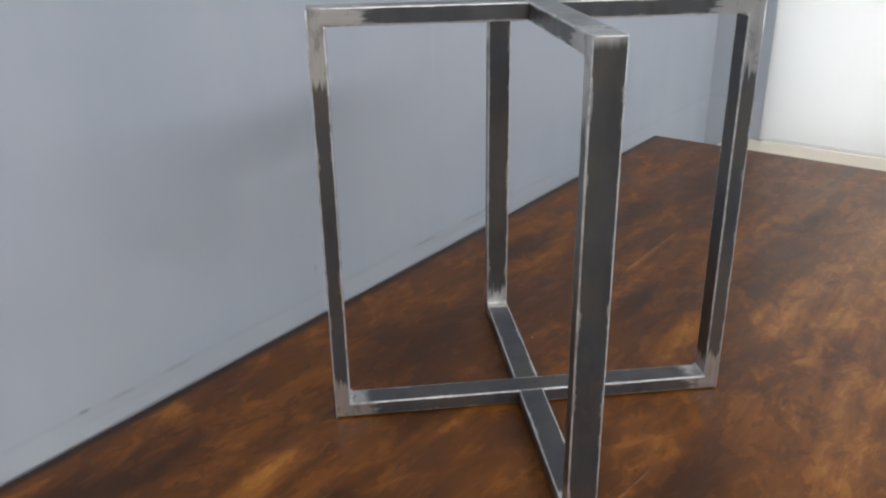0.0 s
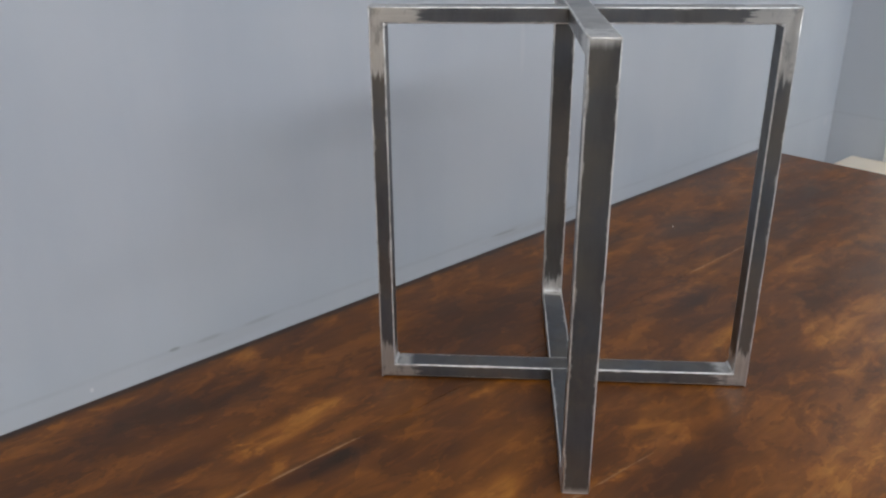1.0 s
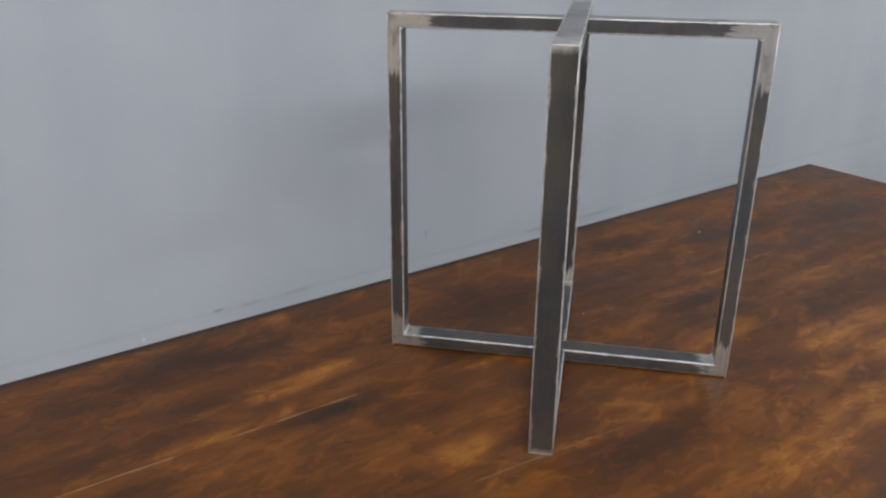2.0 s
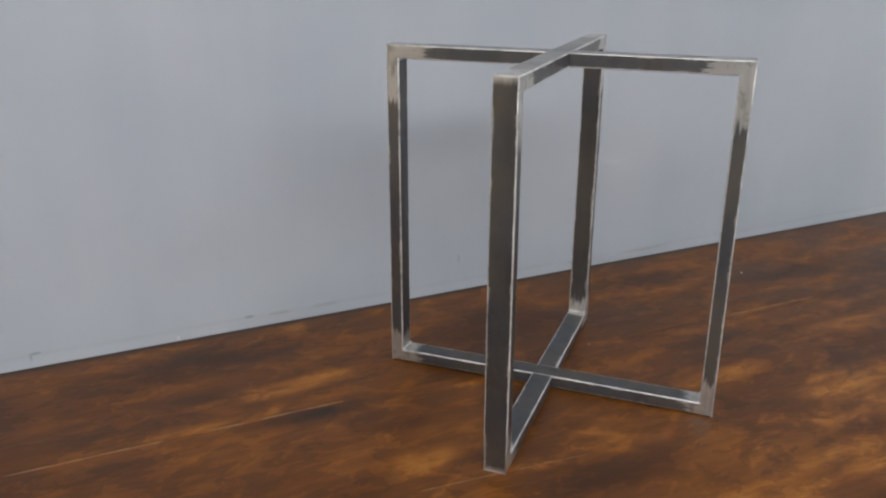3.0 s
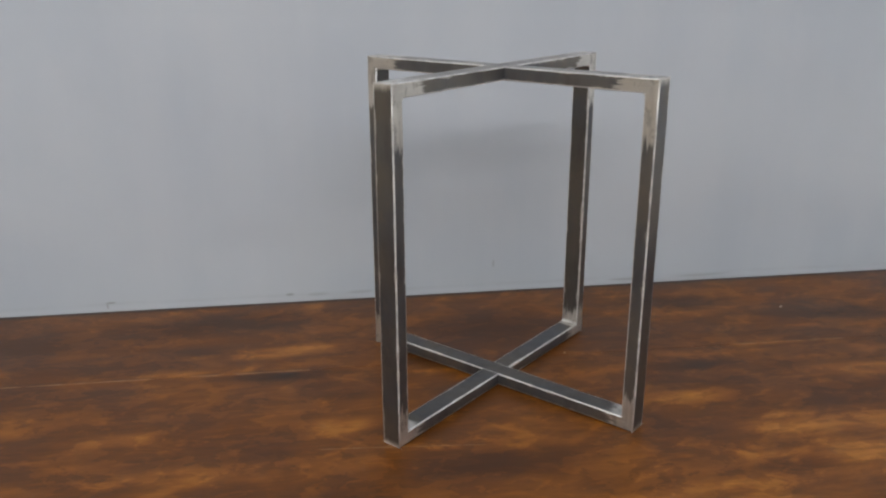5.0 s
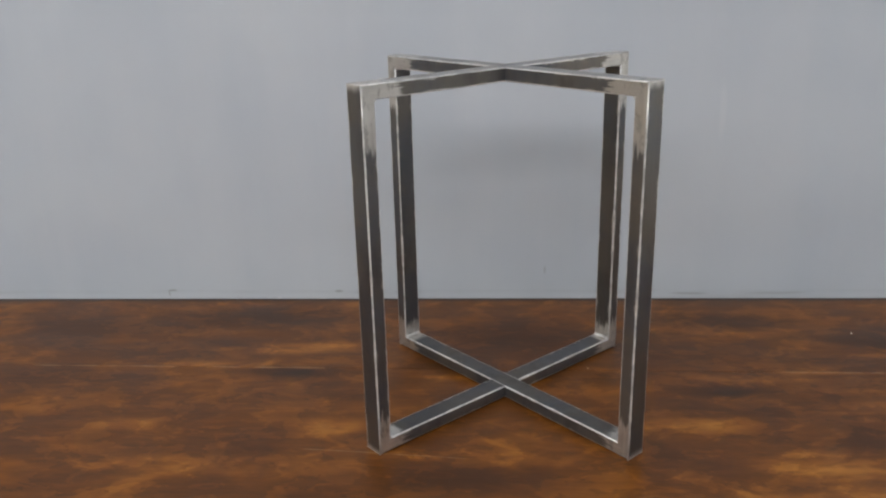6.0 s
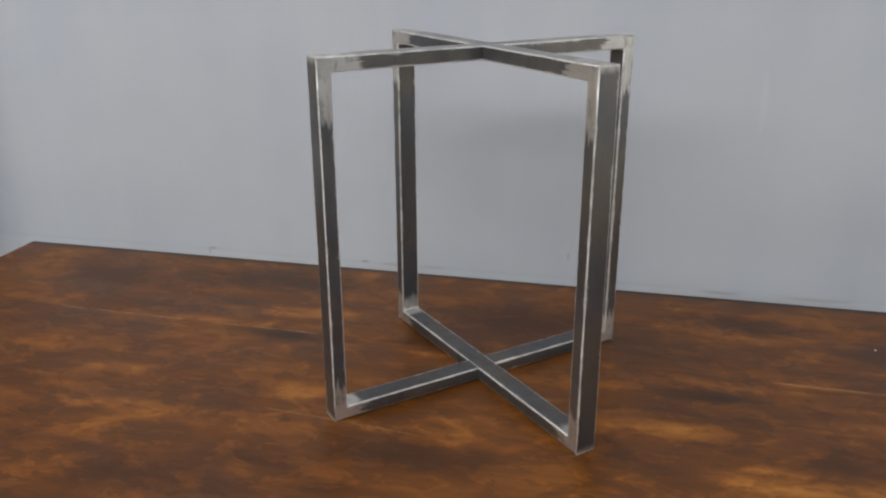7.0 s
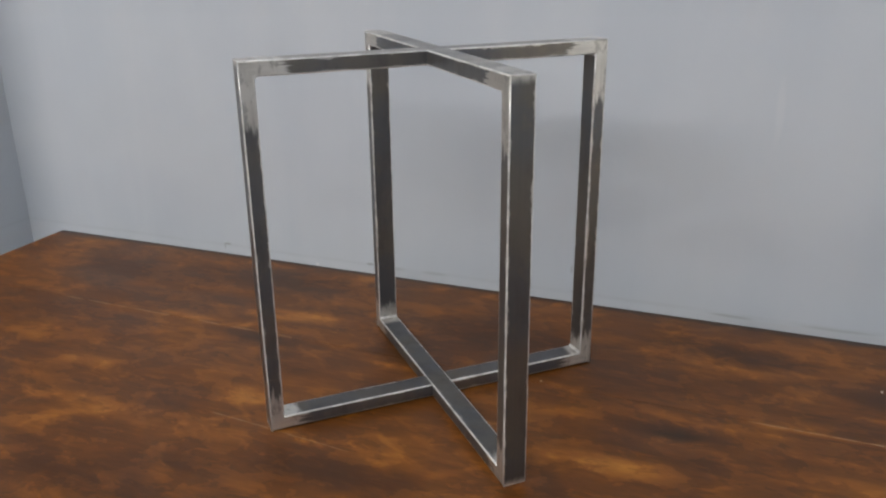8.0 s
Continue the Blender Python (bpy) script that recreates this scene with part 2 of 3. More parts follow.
        col = n.mix(n.math("MULTIPLY", line, strength), col, (0.36, 0.225, 0.125))
    n.bump(n.math("ADD", n.math("MULTIPLY", fine, 0.6), n.math("ADD", brush, n.math("MULTIPLY", fleck, 0.5))), 0.10, 0.0012)
    rough = n.step(stain, 0.3, 0.7, 0.34, 0.44)
    return n.done(col, rough, 0.0, Specular_IOR_Level=0.32)


def steel(name, reach, ragged=0.045, tone=1.0, matt=0.0, sanded=0.0, crown=1.0, flat="across"):
    """Dark lacquered steel with bright ground zones round the welded corners; reach scales the zones, crown those at the top; sanded brightens all; flat tells which way the face is wide, for the worn edges."""
    n = Nodes(name)
    p = n.local()
    x, y, z = n.node("ShaderNodeSeparateXYZ", p).outputs
    ax, ay = n.math("ABSOLUTE", x), n.math("ABSOLUTE", y)
    reach_out = n.math("MULTIPLY_ADD", n.math("GREATER_THAN", ax, ay), (SPAN_AB - SPAN_CD) / 2, SPAN_CD / 2)
    out = n.math("SUBTRACT", reach_out, n.math("MAXIMUM", ax, ay))
    up = n.math("MINIMUM", z, n.math("SUBTRACT", BASE_H, z))
    high = n.math("GREATER_THAN", z, BASE_H / 2)
    leg = n.math("GREATER_THAN", up, out)
    along = n.math("MAXIMUM", out, up)
    limit_leg = n.math("MULTIPLY_ADD", high, 0.030 * reach, 0.048 * reach)
    limit_rail = n.math("MULTIPLY_ADD", high, 0.012 * reach, 0.044 * reach)
    limit = n.math("ADD", n.math("MULTIPLY", leg, limit_leg), n.math("MULTIPLY", n.math("SUBTRACT", 1.0, leg), limit_rail))
    jag_leg = n.noise(n.scaled(p, 150, 150, 26), 1.0, 3, 0.55)
    jag_rail = n.noise(n.scaled(p, 26, 26, 150), 1.0, 3, 0.55)
    jag = n.math("ADD", n.math("MULTIPLY", leg, jag_leg), n.math("MULTIPLY", n.math("SUBTRACT", 1.0, leg), jag_rail))
    limit = n.math("MULTIPLY", limit, n.math("MULTIPLY_ADD", high, crown - 1.0, 1.0))
    limit = n.math("ADD", limit, n.math("MULTIPLY", n.math("SUBTRACT", jag, 0.5), ragged))
    lines = n.math("ADD", n.math("MULTIPLY", leg, n.noise(n.scaled(p, 420, 420, 9), 1.0, 2, 0.5)), n.math("MULTIPLY", n.math("SUBTRACT", 1.0, leg), n.noise(n.scaled(p, 9, 9, 420), 1.0, 2, 0.5)))
    limit = n.math("ADD", limit, n.math("MULTIPLY", n.math("SUBTRACT", lines, 0.5), ragged * 0.8))
    ground = n.step(n.math("SUBTRACT", limit, along), -0.006, 0.006)
    islands = n.step(n.noise(n.scaled(p, 85, 85, 45, (4.0, 1.0, 2.0)), 1.0, 3, 0.6), 0.52, 0.66)
    ground = n.math("MULTIPLY", ground, n.math("SUBTRACT", 1.0, n.math("MULTIPLY", islands, 0.45)))
    # edges rubbed bright, here wider, there narrower
    if flat == "across":
        rim = n.math("SUBTRACT", TUBE_A / 2, n.math("MINIMUM", ax, ay))
    else:
        depth = n.math("MINIMUM", out, up)
        rim = n.math("MINIMUM", depth, n.math("SUBTRACT", TUBE_B, depth))
    rub = n.step(n.noise(n.scaled(p, 24, 24, 24, (2.0, 5.0, 1.0)), 1.0, 5, 0.7), 0.44, 0.70, 0.0012, 0.0046)
    rub = n.step(n.math("SUBTRACT", rub, rim), -0.0005, 0.0005, 0.0, 0.62)
    ground = n.math("MAXIMUM", ground, rub)
    if sanded:
        rubbed = n.step(n.noise(n.scaled(p, 22, 22, 22, (0.7, 3.0, 1.0)), 1.0, 4, 0.6), 0.30, 0.70, sanded * 0.6, sanded)
        ground = n.math("MAXIMUM", ground, rubbed)
    grain = n.noise(n.scaled(p, 34, 34, 11), 1.0, 4, 0.6)
    spots = n.noise(p, 60.0, 4)
    scale = n.noise(n.scaled(p, 9, 9, 9, (1.7, 0.4, 2.1)), 1.0, 2)
    draw = n.math("ADD", n.math("MULTIPLY", leg, n.noise(n.scaled(p, 300, 300, 7), 1.0, 3, 0.6)), n.math("MULTIPLY", n.math("SUBTRACT", 1.0, leg), n.noise(n.scaled(p, 7, 7, 300), 1.0, 3, 0.6)))
    dark = n.mix(n.step(scale, 0.35, 0.65), (0.128, 0.136, 0.152), (0.166, 0.154, 0.140))
    dark = n.mix(n.math("MULTIPLY", n.step(draw, 0.40, 0.80), 0.06), dark, (0.30, 0.285, 0.265))
    dark = n.mix(n.math("MULTIPLY", n.step(grain, 0.55, 0.25), 0.45), dark, (0.070, 0.068, 0.074))
    dark = n.mix(n.math("MULTIPLY", n.step(spots, 0.52, 0.74), 0.24), dark, (0.25, 0.205, 0.155))
    brush = n.math("ADD", n.math("MULTIPLY", leg, n.noise(n.scaled(p, 240, 240, 12), 1.0, 3)), n.math("MULTIPLY", n.math("SUBTRACT", 1.0, leg), n.noise(n.scaled(p, 12, 12, 240), 1.0, 3)))
    bright = n.mix(n.step(n.math("MULTIPLY_ADD", n.math("SUBTRACT", brush, 0.5), 0.4, scale), 0.3, 0.7), (0.47, 0.46, 0.44), (0.70, 0.685, 0.655))
    n.bump(n.math("ADD", n.math("MULTIPLY", brush, 0.4), grain), 0.05, 0.0006)
    rough = n.math("ADD", n.step(spots, 0.3, 0.7, 0.30, 0.42), n.math("MULTIPLY", ground, 0.06))
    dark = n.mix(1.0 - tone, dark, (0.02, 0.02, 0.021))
    rough = n.math("ADD", rough, matt)
    return n.done(n.mix(ground, dark, bright), rough, n.math("ADD", 0.74, n.math("MULTIPLY", ground, 0.14)), Specular_IOR_Level=0.5 - matt)


def edge_steel():
    n = Nodes("sanded_steel_edge")
    p = n.local()
    f = n.step(n.noise(p, 45.0, 4, 0.7), 0.30, 0.62)
    return n.done(n.mix(f, (0.44, 0.435, 0.43), (0.80, 0.795, 0.78)), 0.44, 0.5)


def blind_cloth():
    n = Nodes("white_blind_cloth")
    p = n.place()
    weave = n.noise(n.scaled(p, 1, 1, 1), 700.0, 2)
    tone = n.noise(p, 3.0, 3)
    col = n.mix(tone, (0.78, 0.775, 0.755), (0.84, 0.83, 0.805))
    n.bump(n.math("ADD", weave, n.noise(p, 30.0, 3)), 0.15, 0.001)
    n.done(col, 0.8)
    glow = n.node("ShaderNodeBsdfTranslucent", col)
    both = n.node("ShaderNodeMixShader", 0.45, n.bsdf.outputs[0], glow.outputs[0])
    n.tree.links.new(both.outputs[0], n.tree.nodes["Material Output"].inputs[0])
    return n.mat


def glass():
    n = Nodes("window_glass")
    return n.done((1.0, 1.0, 1.0), 0.02, 0.0, Transmission_Weight=1.0, IOR=1.45)


def lamp_diffuser(strength):
    n = Nodes("lamp_diffuser")
    n.done((0.85, 0.85, 0.83), 0.5, 0.0, Emission_Color=(1.0, 0.88, 0.74, 1), Emission_Strength=strength)
    return n.mat


DIFFUSER = lamp_diffuser(19)
PAINT = wall_paint()
WOOD = stained_wood()
WOOD_EDGE = plain("dark_stained_edge", (0.030, 0.015, 0.010), 0.55, 60, 0.3)
# inner faces: duller mill scale, with some of their shade put into the tone
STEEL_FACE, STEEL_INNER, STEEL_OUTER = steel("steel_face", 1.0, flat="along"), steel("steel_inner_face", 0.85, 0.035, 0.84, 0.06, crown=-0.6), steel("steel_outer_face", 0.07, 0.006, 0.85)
STEEL_TOP = steel("steel_top_face", 1.0, 0.03, sanded=0.55)
STEEL_EDGE = edge_steel()
CEILING = plain("white_ceiling_paint", (0.74, 0.74, 0.73), 0.8, 8, 0.05)
# floor and west wall, both unseen, tinted to reflect warmly in the steel
FLOOR = plain("tan_screed", (0.50, 0.45, 0.38), 0.55, 6, 0.12)
TAN = plain("tan_plaster", (0.74, 0.61, 0.45), 0.75, 7, 0.08)
YARD = plain("grey_yard", (0.32, 0.31, 0.29), 0.8, 3, 0.12)
SILL = plain("cream_sill_paint", (0.84, 0.745, 0.60), 0.42, 22, 0.06)
FRAME = plain("white_window_plastic", (0.78, 0.78, 0.77), 0.35, 20, 0.03)
DARK_METAL = plain("black_powder_coat", (0.035, 0.035, 0.037), 0.5, 40, 0.15)
BLIND = blind_cloth()
GLASS = glass()
PALE = plain("pale_filler", (0.42, 0.30, 0.18), 0.6, 60, 0.2)
WHITE_DUST = plain("white_crumb", (0.75, 0.73, 0.68), 0.7, 200, 0.1)


# ---- building helpers ----
def mesh_from(name, bm, *materials):
    bmesh.ops.recalc_face_normals(bm, faces=bm.faces)
    me = bpy.data.meshes.new(name)
    bm.to_mesh(me)
    bm.free()
    for m in materials:
        me.materials.append(m)
    return me


def part(name, bm, material, parent, label=""):
    materials = material if isinstance(material, tuple) else (material,)
    ob = new(name, mesh_from(name, bm, *materials))
    ob.parent = parent
    return tagged(ob, label)


def add_box(bm, lo, hi, bevel=0.0):
    made = bmesh.ops.create_cube(bm, size=1.0)["verts"]
    for v in made:
        v.co = Vector([lo[i] + (v.co[i] + 0.5) * (hi[i] - lo[i]) for i in range(3)])
    if bevel:
        edges = list({e for v in made for e in v.link_edges})
        bmesh.ops.bevel(bm, geom=edges, offset=bevel, segments=2, profile=0.5, affect="EDGES")
    return bm


def box(lo, hi, bevel=0.0):
    return add_box(bmesh.new(), lo, hi, bevel)


def structure(name, bm, material, label, category):
    materials = material if isinstance(material, tuple) else (material,)
    return tagged(new(name, mesh_from(name, bm, *materials)), label, category, "", "structure")


# ---- room ----
THICK = 0.25
bm = box((WEST_X - THICK, WALL_Y, 0), (EAST_X + THICK, WALL_Y + THICK, ROOM_H))
structure("wall_north", bm, PAINT, "pale blue-grey painted wall with scuffs behind the worktable", "wall")
bm = box((WEST_X - THICK, SOUTH_Y, 0), (WEST_X, WALL_Y, ROOM_H))
structure("wall_west", bm, TAN, "unseen tan plastered side wall that warms reflections in the steel", "wall")
bm = box((PIER_X - 0.40, -0.11, 0), (PIER_X, WALL_Y, ROOM_H))
structure("wall_pier", bm, PAINT, "grey painted pier standing out from the wall", "wall pier")

WIN_Y0, WIN_Y1, WIN_Z0, WIN_Z1 = -0.95, -0.105, 0.757, 2.74
bm = bmesh.new()
add_box(bm, (EAST_X, SOUTH_Y, 0), (EAST_X + THICK, WALL_Y, WIN_Z0))
add_box(bm, (EAST_X, SOUTH_Y, WIN_Z1), (EAST_X + THICK, WALL_Y, ROOM_H))
add_box(bm, (EAST_X, SOUTH_Y, WIN_Z0), (EAST_X + THICK, WIN_Y0, WIN_Z1))
add_box(bm, (EAST_X, WIN_Y1, WIN_Z0), (EAST_X + THICK, WALL_Y, WIN_Z1))
structure("wall_east", bm, PAINT, "grey painted side wall with a window opening", "wall")

SW_X0, SW_X1, SW_Z0, SW_Z1 = -4.35, 1.75, 3.00, 3.42
bm = bmesh.new()
add_box(bm, (WEST_X - THICK, SOUTH_Y - THICK, 0), (EAST_X + THICK, SOUTH_Y, SW_Z0))
add_box(bm, (WEST_X - THICK, SOUTH_Y - THICK, SW_Z1), (EAST_X + THICK, SOUTH_Y, ROOM_H))
add_box(bm, (WEST_X - THICK, SOUTH_Y - THICK, SW_Z0), (SW_X0, SOUTH_Y, SW_Z1))
add_box(bm, (SW_X1, SOUTH_Y - THICK, SW_Z0), (EAST_X + THICK, SOUTH_Y, SW_Z1))
structure("wall_south", bm, PAINT, "grey painted wall with a wide high window", "wall")
bm = box((WEST_X - THICK, SOUTH_Y - THICK, -0.2), (EAST_X + THICK, WALL_Y + THICK, 0))
structure("floor", bm, FLOOR, "unseen pale tan screed workshop floor that warms reflections in the steel", "floor")
bm = box((WEST_X - THICK, SOUTH_Y - THICK, ROOM_H), (EAST_X + THICK, WALL_Y + THICK, ROOM_H + 0.2))
structure("ceiling", bm, CEILING, "plain white painted ceiling", "ceiling")
bm = box((-60, -60, -0.45), (60, 60, -0.25))
structure("ground", bm, YARD, "plain grey yard outside the walls", "ground")


def window(name, axis, at, u0, u1, z0, z1, label):
    """A framed, glazed window in a wall; axis 0: the wall lies across x, 1: across y."""
    top = tagged(new(name), label, "window", "", "structure")

    def slab(a, b, c, d, e, f, bevel=0.004):
        lo, hi = ((e, a, c), (f, b, d)) if axis == 0 else ((a, e, c), (b, f, d))
        return box(lo, hi, bevel)
    w = 0.055
    mid = (u0 + u1) / 2
    for bar in ((u0, u1, z0, z0 + w), (u0, u1, z1 - w, z1), (u0, u0 + w, z0 + w, z1 - w), (u1 - w, u1, z0 + w, z1 - w), (mid - w / 2, mid + w / 2, z0 + w, z1 - w)):
        part("window_frame", slab(*bar, at, at + 0.06), FRAME, top)
    for a, b in ((u0 + w, mid - w / 2), (mid + w / 2, u1 - w)):
        pane = part("pane", slab(a, b, z0 + w, z1 - w, at + 0.025, at + 0.031, 0), GLASS, top, "clear glass pane")
        pane.visible_shadow = False
    return top


window("window_1", 0, EAST_X + 0.14, WIN_Y0, WIN_Y1, WIN_Z0, WIN_Z1, "white framed window behind a drawn blind")
window("window_2", 1, SOUTH_Y - 0.20, SW_X0, SW_X1, SW_Z0, SW_Z1, "wide high workshop window with white frame")


def window_sill():
    bm = box((EAST_X - 0.16, WIN_Y0 - 0.10, WIN_Z0 - 0.038), (EAST_X, 0.012, WIN_Z0 - 0.001), 0.010)
    return structure("window_sill", bm, SILL, "cream painted window sill with rounded edges", "window sill")


window_sill()


def roller_blind():
    top = tagged(new("roller_blind"), "white cloth roller blind drawn down over a window", "blind")
    x = EAST_X - 0.018
    bm = bmesh.new()
    ny, nz = 40, 40
    y0, y1, z0, z1 = WIN_Y0 - 0.02, -0.09, WIN_Z0 + 0.010, WIN_Z1 + 0.05
    grid = []
    for side in (0.0, 0.0012):
        grid.append([[bm.verts.new((x + side + 0.0025 * noise.noise((j * 0.16, i * 0.07, 2.0)), y0 + (y1 - y0) * i / ny, z0 + (z1 - z0) * j / nz))
                      for j in range(nz + 1)] for i in range(ny + 1)])
    for k, g in enumerate(grid):
        for i in range(ny):
            for j in range(nz):
                bm.faces.new((g[i][j], g[i + 1][j], g[i + 1][j + 1], g[i][j + 1]))
    cloth = part("cloth", bm, BLIND, top)
    for p in cloth.data.polygons:
        p.use_smooth = True
    part("bottom_bar", box((x - 0.006, y0, WIN_Z0 + 0.002), (x + 0.008, y1, WIN_Z0 + 0.012), 0.004), BLIND, top, "white cloth-covered bottom bar")
    bm = bmesh.new()
    bmesh.ops.create_cone(bm, cap_ends=True, segments=24, radius1=0.022, radius2=0.022, depth=y1 - y0,
                          matrix=pose(x - 0.008, (y0 + y1) / 2, WIN_Z1 + 0.06, 90, 0, 0))
    part("roller", bm, FRAME, top, "white roller tube")
    return top


roller_blind()


# added lamp, out of view, for warm fill from above and the west
def ceiling_fill_light():
    top = tagged(new("ceiling_fill_light"), "added unseen long white ceiling light with a milky diffuser, for warm fill", "ceiling light")
    x, y = -1.75, -1.90
    part("housing", box((x - 0.64, y - 0.16, ROOM_H - 0.050), (x + 0.64, y + 0.16, ROOM_H - 0.002), 0.006), FRAME, top)
    part("diffuser", box((x - 0.62, y - 0.14, ROOM_H - 0.062), (x + 0.62, y + 0.14, ROOM_H - 0.0505), 0.004), DIFFUSER, top, "milky glowing diffuser")
    return top


ceiling_fill_light()


# ---- steel base ----
def ring(a, b, r, steps=4, r_out=0.0016):
    """Rounded rectangle: q runs across the frame's plane (-a/2..a/2), p from the outer side (0), rounded by r_out, to the inner (b)."""
    points = []
    for cq, cp, start, r in ((a / 2 - r, b - r, 0, r), (-a / 2 + r, b - r, 90, r), (-a / 2 + r_out, r_out, 180, r_out), (a / 2 - r_out, r_out, 270, r_out)):
        for k in range(steps + 1):
            w = radians(start + 90 * k / steps)
            points.append((cq + r * math.cos(w), cp + r * math.sin(w)))
    return points


def tube(place, end0, end1, steps=4, r=0.0016, lying=False, upper=False):
    """A tube along its own length; place(q, p, s) gives the point, end0(p) and end1(p) the length at either end."""
    bm = bmesh.new()
    pts = ring(TUBE_A, TUBE_B, r, steps, 0.0024 if lying else r)
    n = len(pts)
    cuts = 10
    rows = []
    for k in range(cuts + 1):
        f = k / cuts
        rows.append([bm.verts.new(place(q, p, end0(p) * (1 - f) + end1(p) * f)) for q, p in pts])
    for k in range(cuts):
        for i in range(n):
            j = (i + 1) % n
            face = bm.faces.new((rows[k][i], rows[k][j], rows[k + 1][j], rows[k + 1][i]))
            flat = i % (steps + 1) == steps
            if not flat:
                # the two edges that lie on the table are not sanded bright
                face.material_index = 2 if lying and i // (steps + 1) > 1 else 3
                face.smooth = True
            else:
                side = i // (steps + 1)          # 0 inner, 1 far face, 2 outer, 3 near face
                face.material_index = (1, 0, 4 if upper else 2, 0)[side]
    for row in (rows[0], rows[-1]):
        bm.faces.new(row)
    return bm


def steel_base():
    top = tagged(new("table_base"), "raw steel X-shaped table base with ground welds on a worktable", "table base")
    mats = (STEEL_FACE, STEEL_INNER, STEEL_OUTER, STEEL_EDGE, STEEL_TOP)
    H, b = BASE_H, TUBE_B
    for axis, span in ((0, SPAN_AB), (1, SPAN_CD)):
        half = span / 2

        def put(u, q, z, axis=axis):
            return (u, q, z) if axis == 0 else (-q, u, z)
        for sign in (-1, 1):
            part("leg", tube(lambda q, p, s, sign=sign, half=half, put=put: put(sign * (half - p), q, s), lambda p: p, lambda p: H - p), mats, top)
        mitre0, mitre1 = (lambda p, half=half: -half + p), (lambda p, half=half: half - p)
        for level in ("top", "bottom"):
            def at(q, p, s, level=level, put=put):
                return put(s, q, H - p if level == "top" else p)
            whole = (level == "top") == (axis == 1)
            low = level == "bottom"
            if whole:
                part("rail", tube(at, mitre0, mitre1, lying=low, upper=not low), mats, top)
            else:
                gap = TUBE_A / 2
                part("rail", tube(at, mitre0, lambda p: -gap, lying=low, upper=not low), mats, top)
                part("rail", tube(at, lambda p: gap, mitre1, lying=low, upper=not low), mats, top)
        # fillet welds in the inner corners, and ground seams along the outer ones
        for sign in (-1, 1):
            for u, z, thick, length in ((half - b - 0.0006, b + 0.0006, 0.0019, 0.96), (half - b - 0.0006, H - b - 0.0006, 0.0019, 0.96),
                                        (half - 0.0012, 0.0003, 0.0015, 0.93), (half - 0.0011, H - 0.0011, 0.0015, 0.93)):
                bm = bmesh.new()
                rows = []
                for k in range(13):
                    q = TUBE_A * (k / 12 - 0.5) * length
                    r = thick * (1 + (0.22 if thick > 0.0016 else 0.06) * noise.noise((k * 0.9, sign * 3.0, z * 50 + axis)))
                    rows.append([bm.verts.new(put(sign * u + r * math.cos(w * math.pi / 3), q, z + r * math.sin(w * math.pi / 3))) for w in range(6)])
                for k in range(12):
                    for i in range(6):
                        bm.faces.new((rows[k][i], rows[k][(i + 1) % 6], rows[k + 1][(i + 1) % 6], rows[k + 1][i])).smooth = True
                bm.faces.new(rows[0])
                bm.faces.new(rows[-1])
                part("weld", bm, STEEL_EDGE, top, "thin bright weld bead")
    top.matrix_world = pose(BASE_AT[0], BASE_AT[1], TOP_Z + 0.0012, 0, 0, BASE_TURN)  # it rests on the beads under its corners
    return top


steel_base()


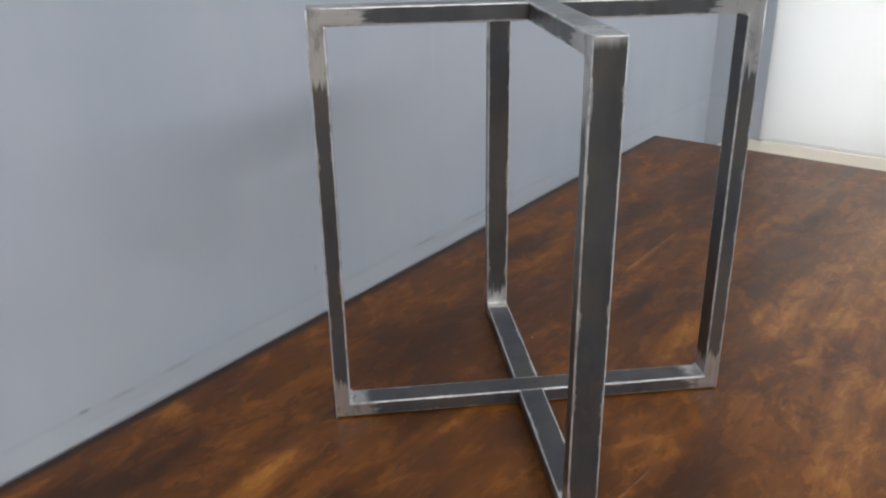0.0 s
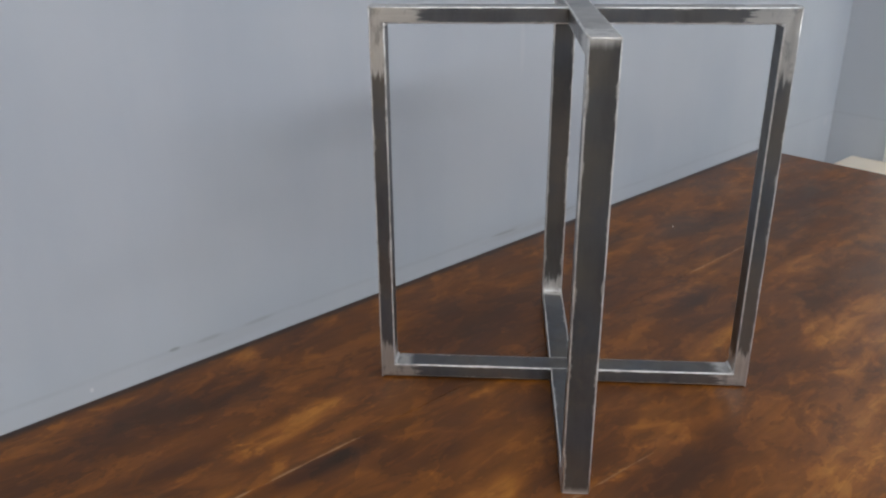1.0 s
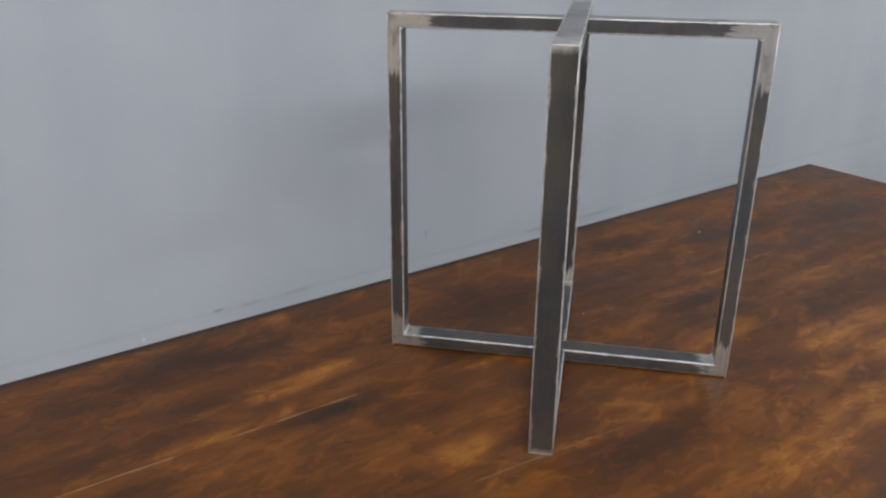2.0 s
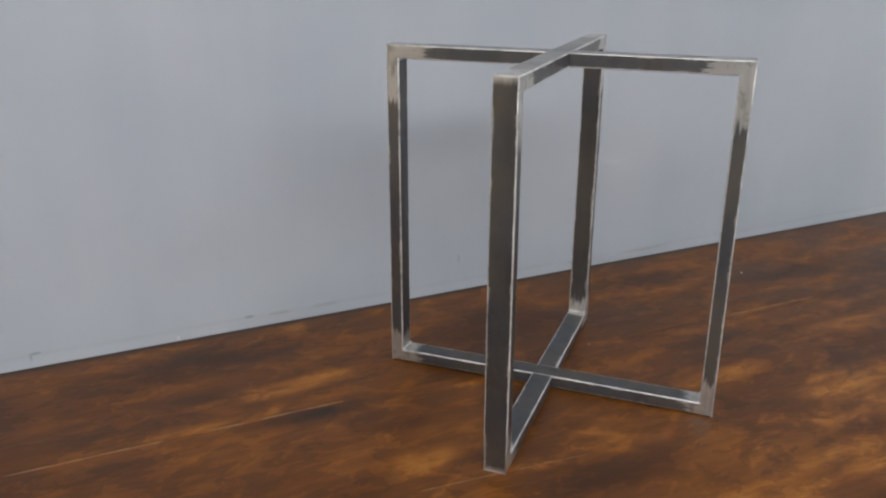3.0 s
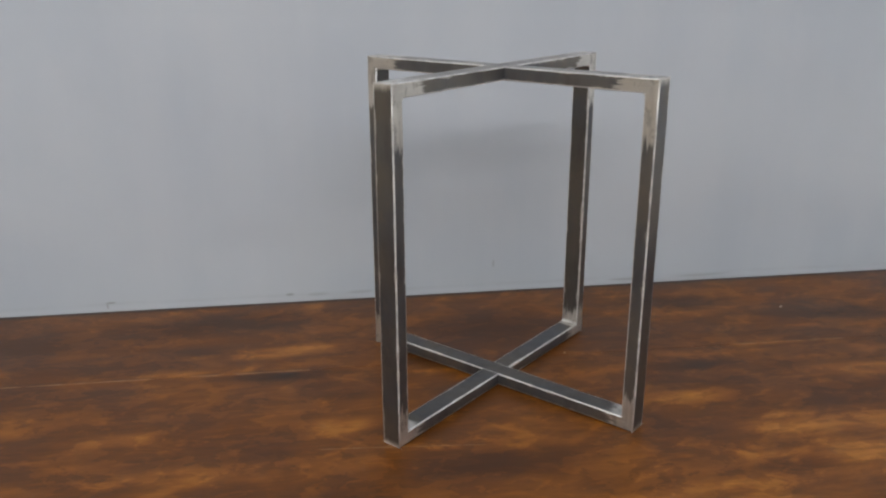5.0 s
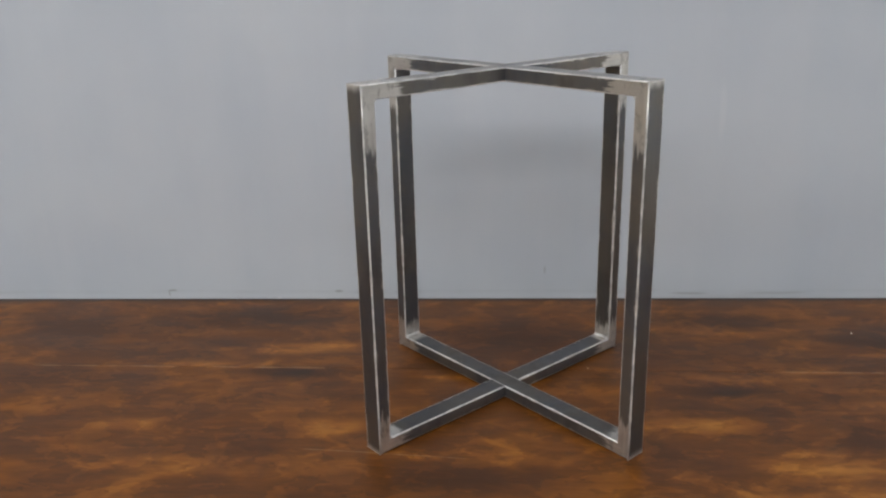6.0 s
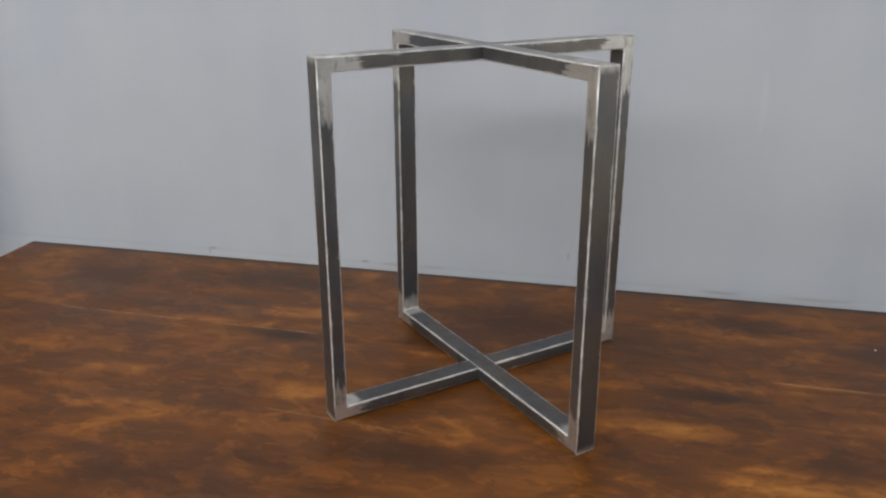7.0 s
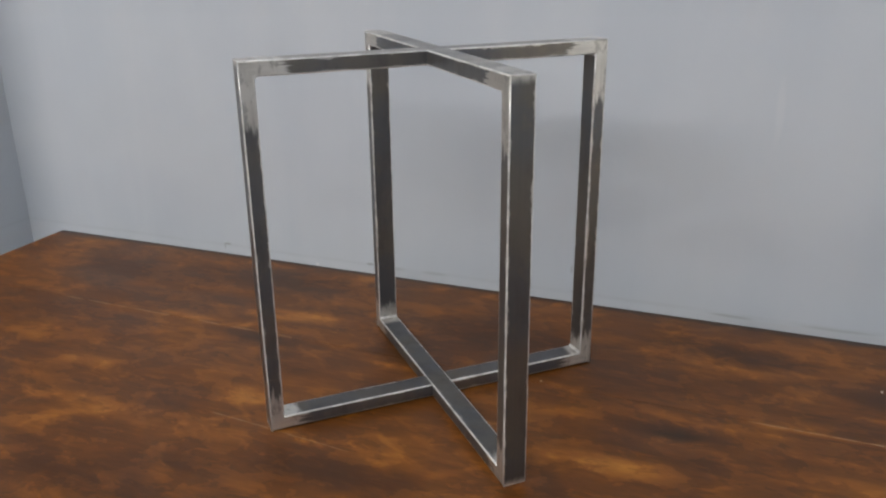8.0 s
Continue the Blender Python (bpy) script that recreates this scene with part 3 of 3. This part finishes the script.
# ---- worktable ----
def worktable():
    top = tagged(new("worktable"), "long worktable with dark brown stained wide plank top along the wall", "table")
    z = TOP_Z
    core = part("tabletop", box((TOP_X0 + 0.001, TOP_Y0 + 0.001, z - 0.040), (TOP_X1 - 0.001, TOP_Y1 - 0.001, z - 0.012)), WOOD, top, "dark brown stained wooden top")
    part("apron", box((TOP_X0 + 0.06, TOP_Y0 + 0.06, z - 0.10), (TOP_X1 - 0.06, TOP_Y0 + 0.09, z - 0.0405), 0.002), DARK_METAL, top)
    part("apron", box((TOP_X0 + 0.06, TOP_Y1 - 0.09, z - 0.10), (TOP_X1 - 0.06, TOP_Y1 - 0.06, z - 0.0405), 0.002), DARK_METAL, top)
    for x in (TOP_X0 + 0.06, TOP_X1 - 0.11):
        part("apron", box((x + 0.01, TOP_Y0 + 0.092, z - 0.10), (x + 0.04, TOP_Y1 - 0.092, z - 0.0405), 0.002), DARK_METAL, top)
        for y in (TOP_Y0 + 0.055, TOP_Y1 - 0.105):
            part("leg", box((x, y, 0), (x + 0.05, y + 0.05, z - 0.101), 0.003), DARK_METAL, top)
    e = 0.0006
    limits = [(TOP_Y1, 0.0), *JOINTS, (TOP_Y0, 0.0)]
    for (far, far_run), (near, near_run) in zip(limits, limits[1:]):
        bm = bmesh.new()
        around = []
        for x, y, run, sx, sy in ((TOP_X0, near, near_run, 1, 1), (TOP_X1, near, near_run, -1, 1), (TOP_X1, far, far_run, -1, -1), (TOP_X0, far, far_run, 1, -1)):
            r = 0.0045 if (y + run * x) in (TOP_Y0, TOP_Y1) else e
            around.append((x, y + run * x, sx, sy * r))
        low = [bm.verts.new((x, y, z - 0.0118)) for x, y, sx, sy in around]
        side = [bm.verts.new((x, y, z - abs(sy))) for x, y, sx, sy in around]
        mid = [bm.verts.new((x + 0.0007 * sx, y + 0.3 * sy, z - 0.3 * abs(sy))) for x, y, sx, sy in around]
        cap = [bm.verts.new((x + 0.0022 * sx, y + sy, z)) for x, y, sx, sy in around]
        for a, c in ((low, side), (side, mid), (mid, cap)):
            for i in range(4):
                j = (i + 1) % 4
                face = bm.faces.new((a[i], a[j], c[j], c[i]))
                outer = abs(around[i][3]) > e and abs(around[j][3]) > e
                face.material_index = 1 if outer else 0
        bm.faces.new(cap)
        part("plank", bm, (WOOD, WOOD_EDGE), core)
    return top


worktable()


# ---- crumbs on the worktable ----
def crumb(x, y, size, material, label):
    bm = bmesh.new()
    bmesh.ops.create_icosphere(bm, subdivisions=2, radius=size)
    for v in bm.verts:
        v.co *= 1 + 0.35 * noise.noise(v.co * 900 + Vector((x, y, 0)))
        v.co.z *= 0.6
    low = min(v.co.z for v in bm.verts)
    ob = tagged(new("crumb", mesh_from("crumb", bm, material)), label, "crumb")
    ob.location = (x, y, TOP_Z - low)
    return ob


crumb(0.591, -0.161, 0.0016, WHITE_DUST, "tiny white crumb lying on the stained tabletop")
crumb(0.132, -0.296, 0.0017, PALE, "tiny pale wood crumb beside the steel base")
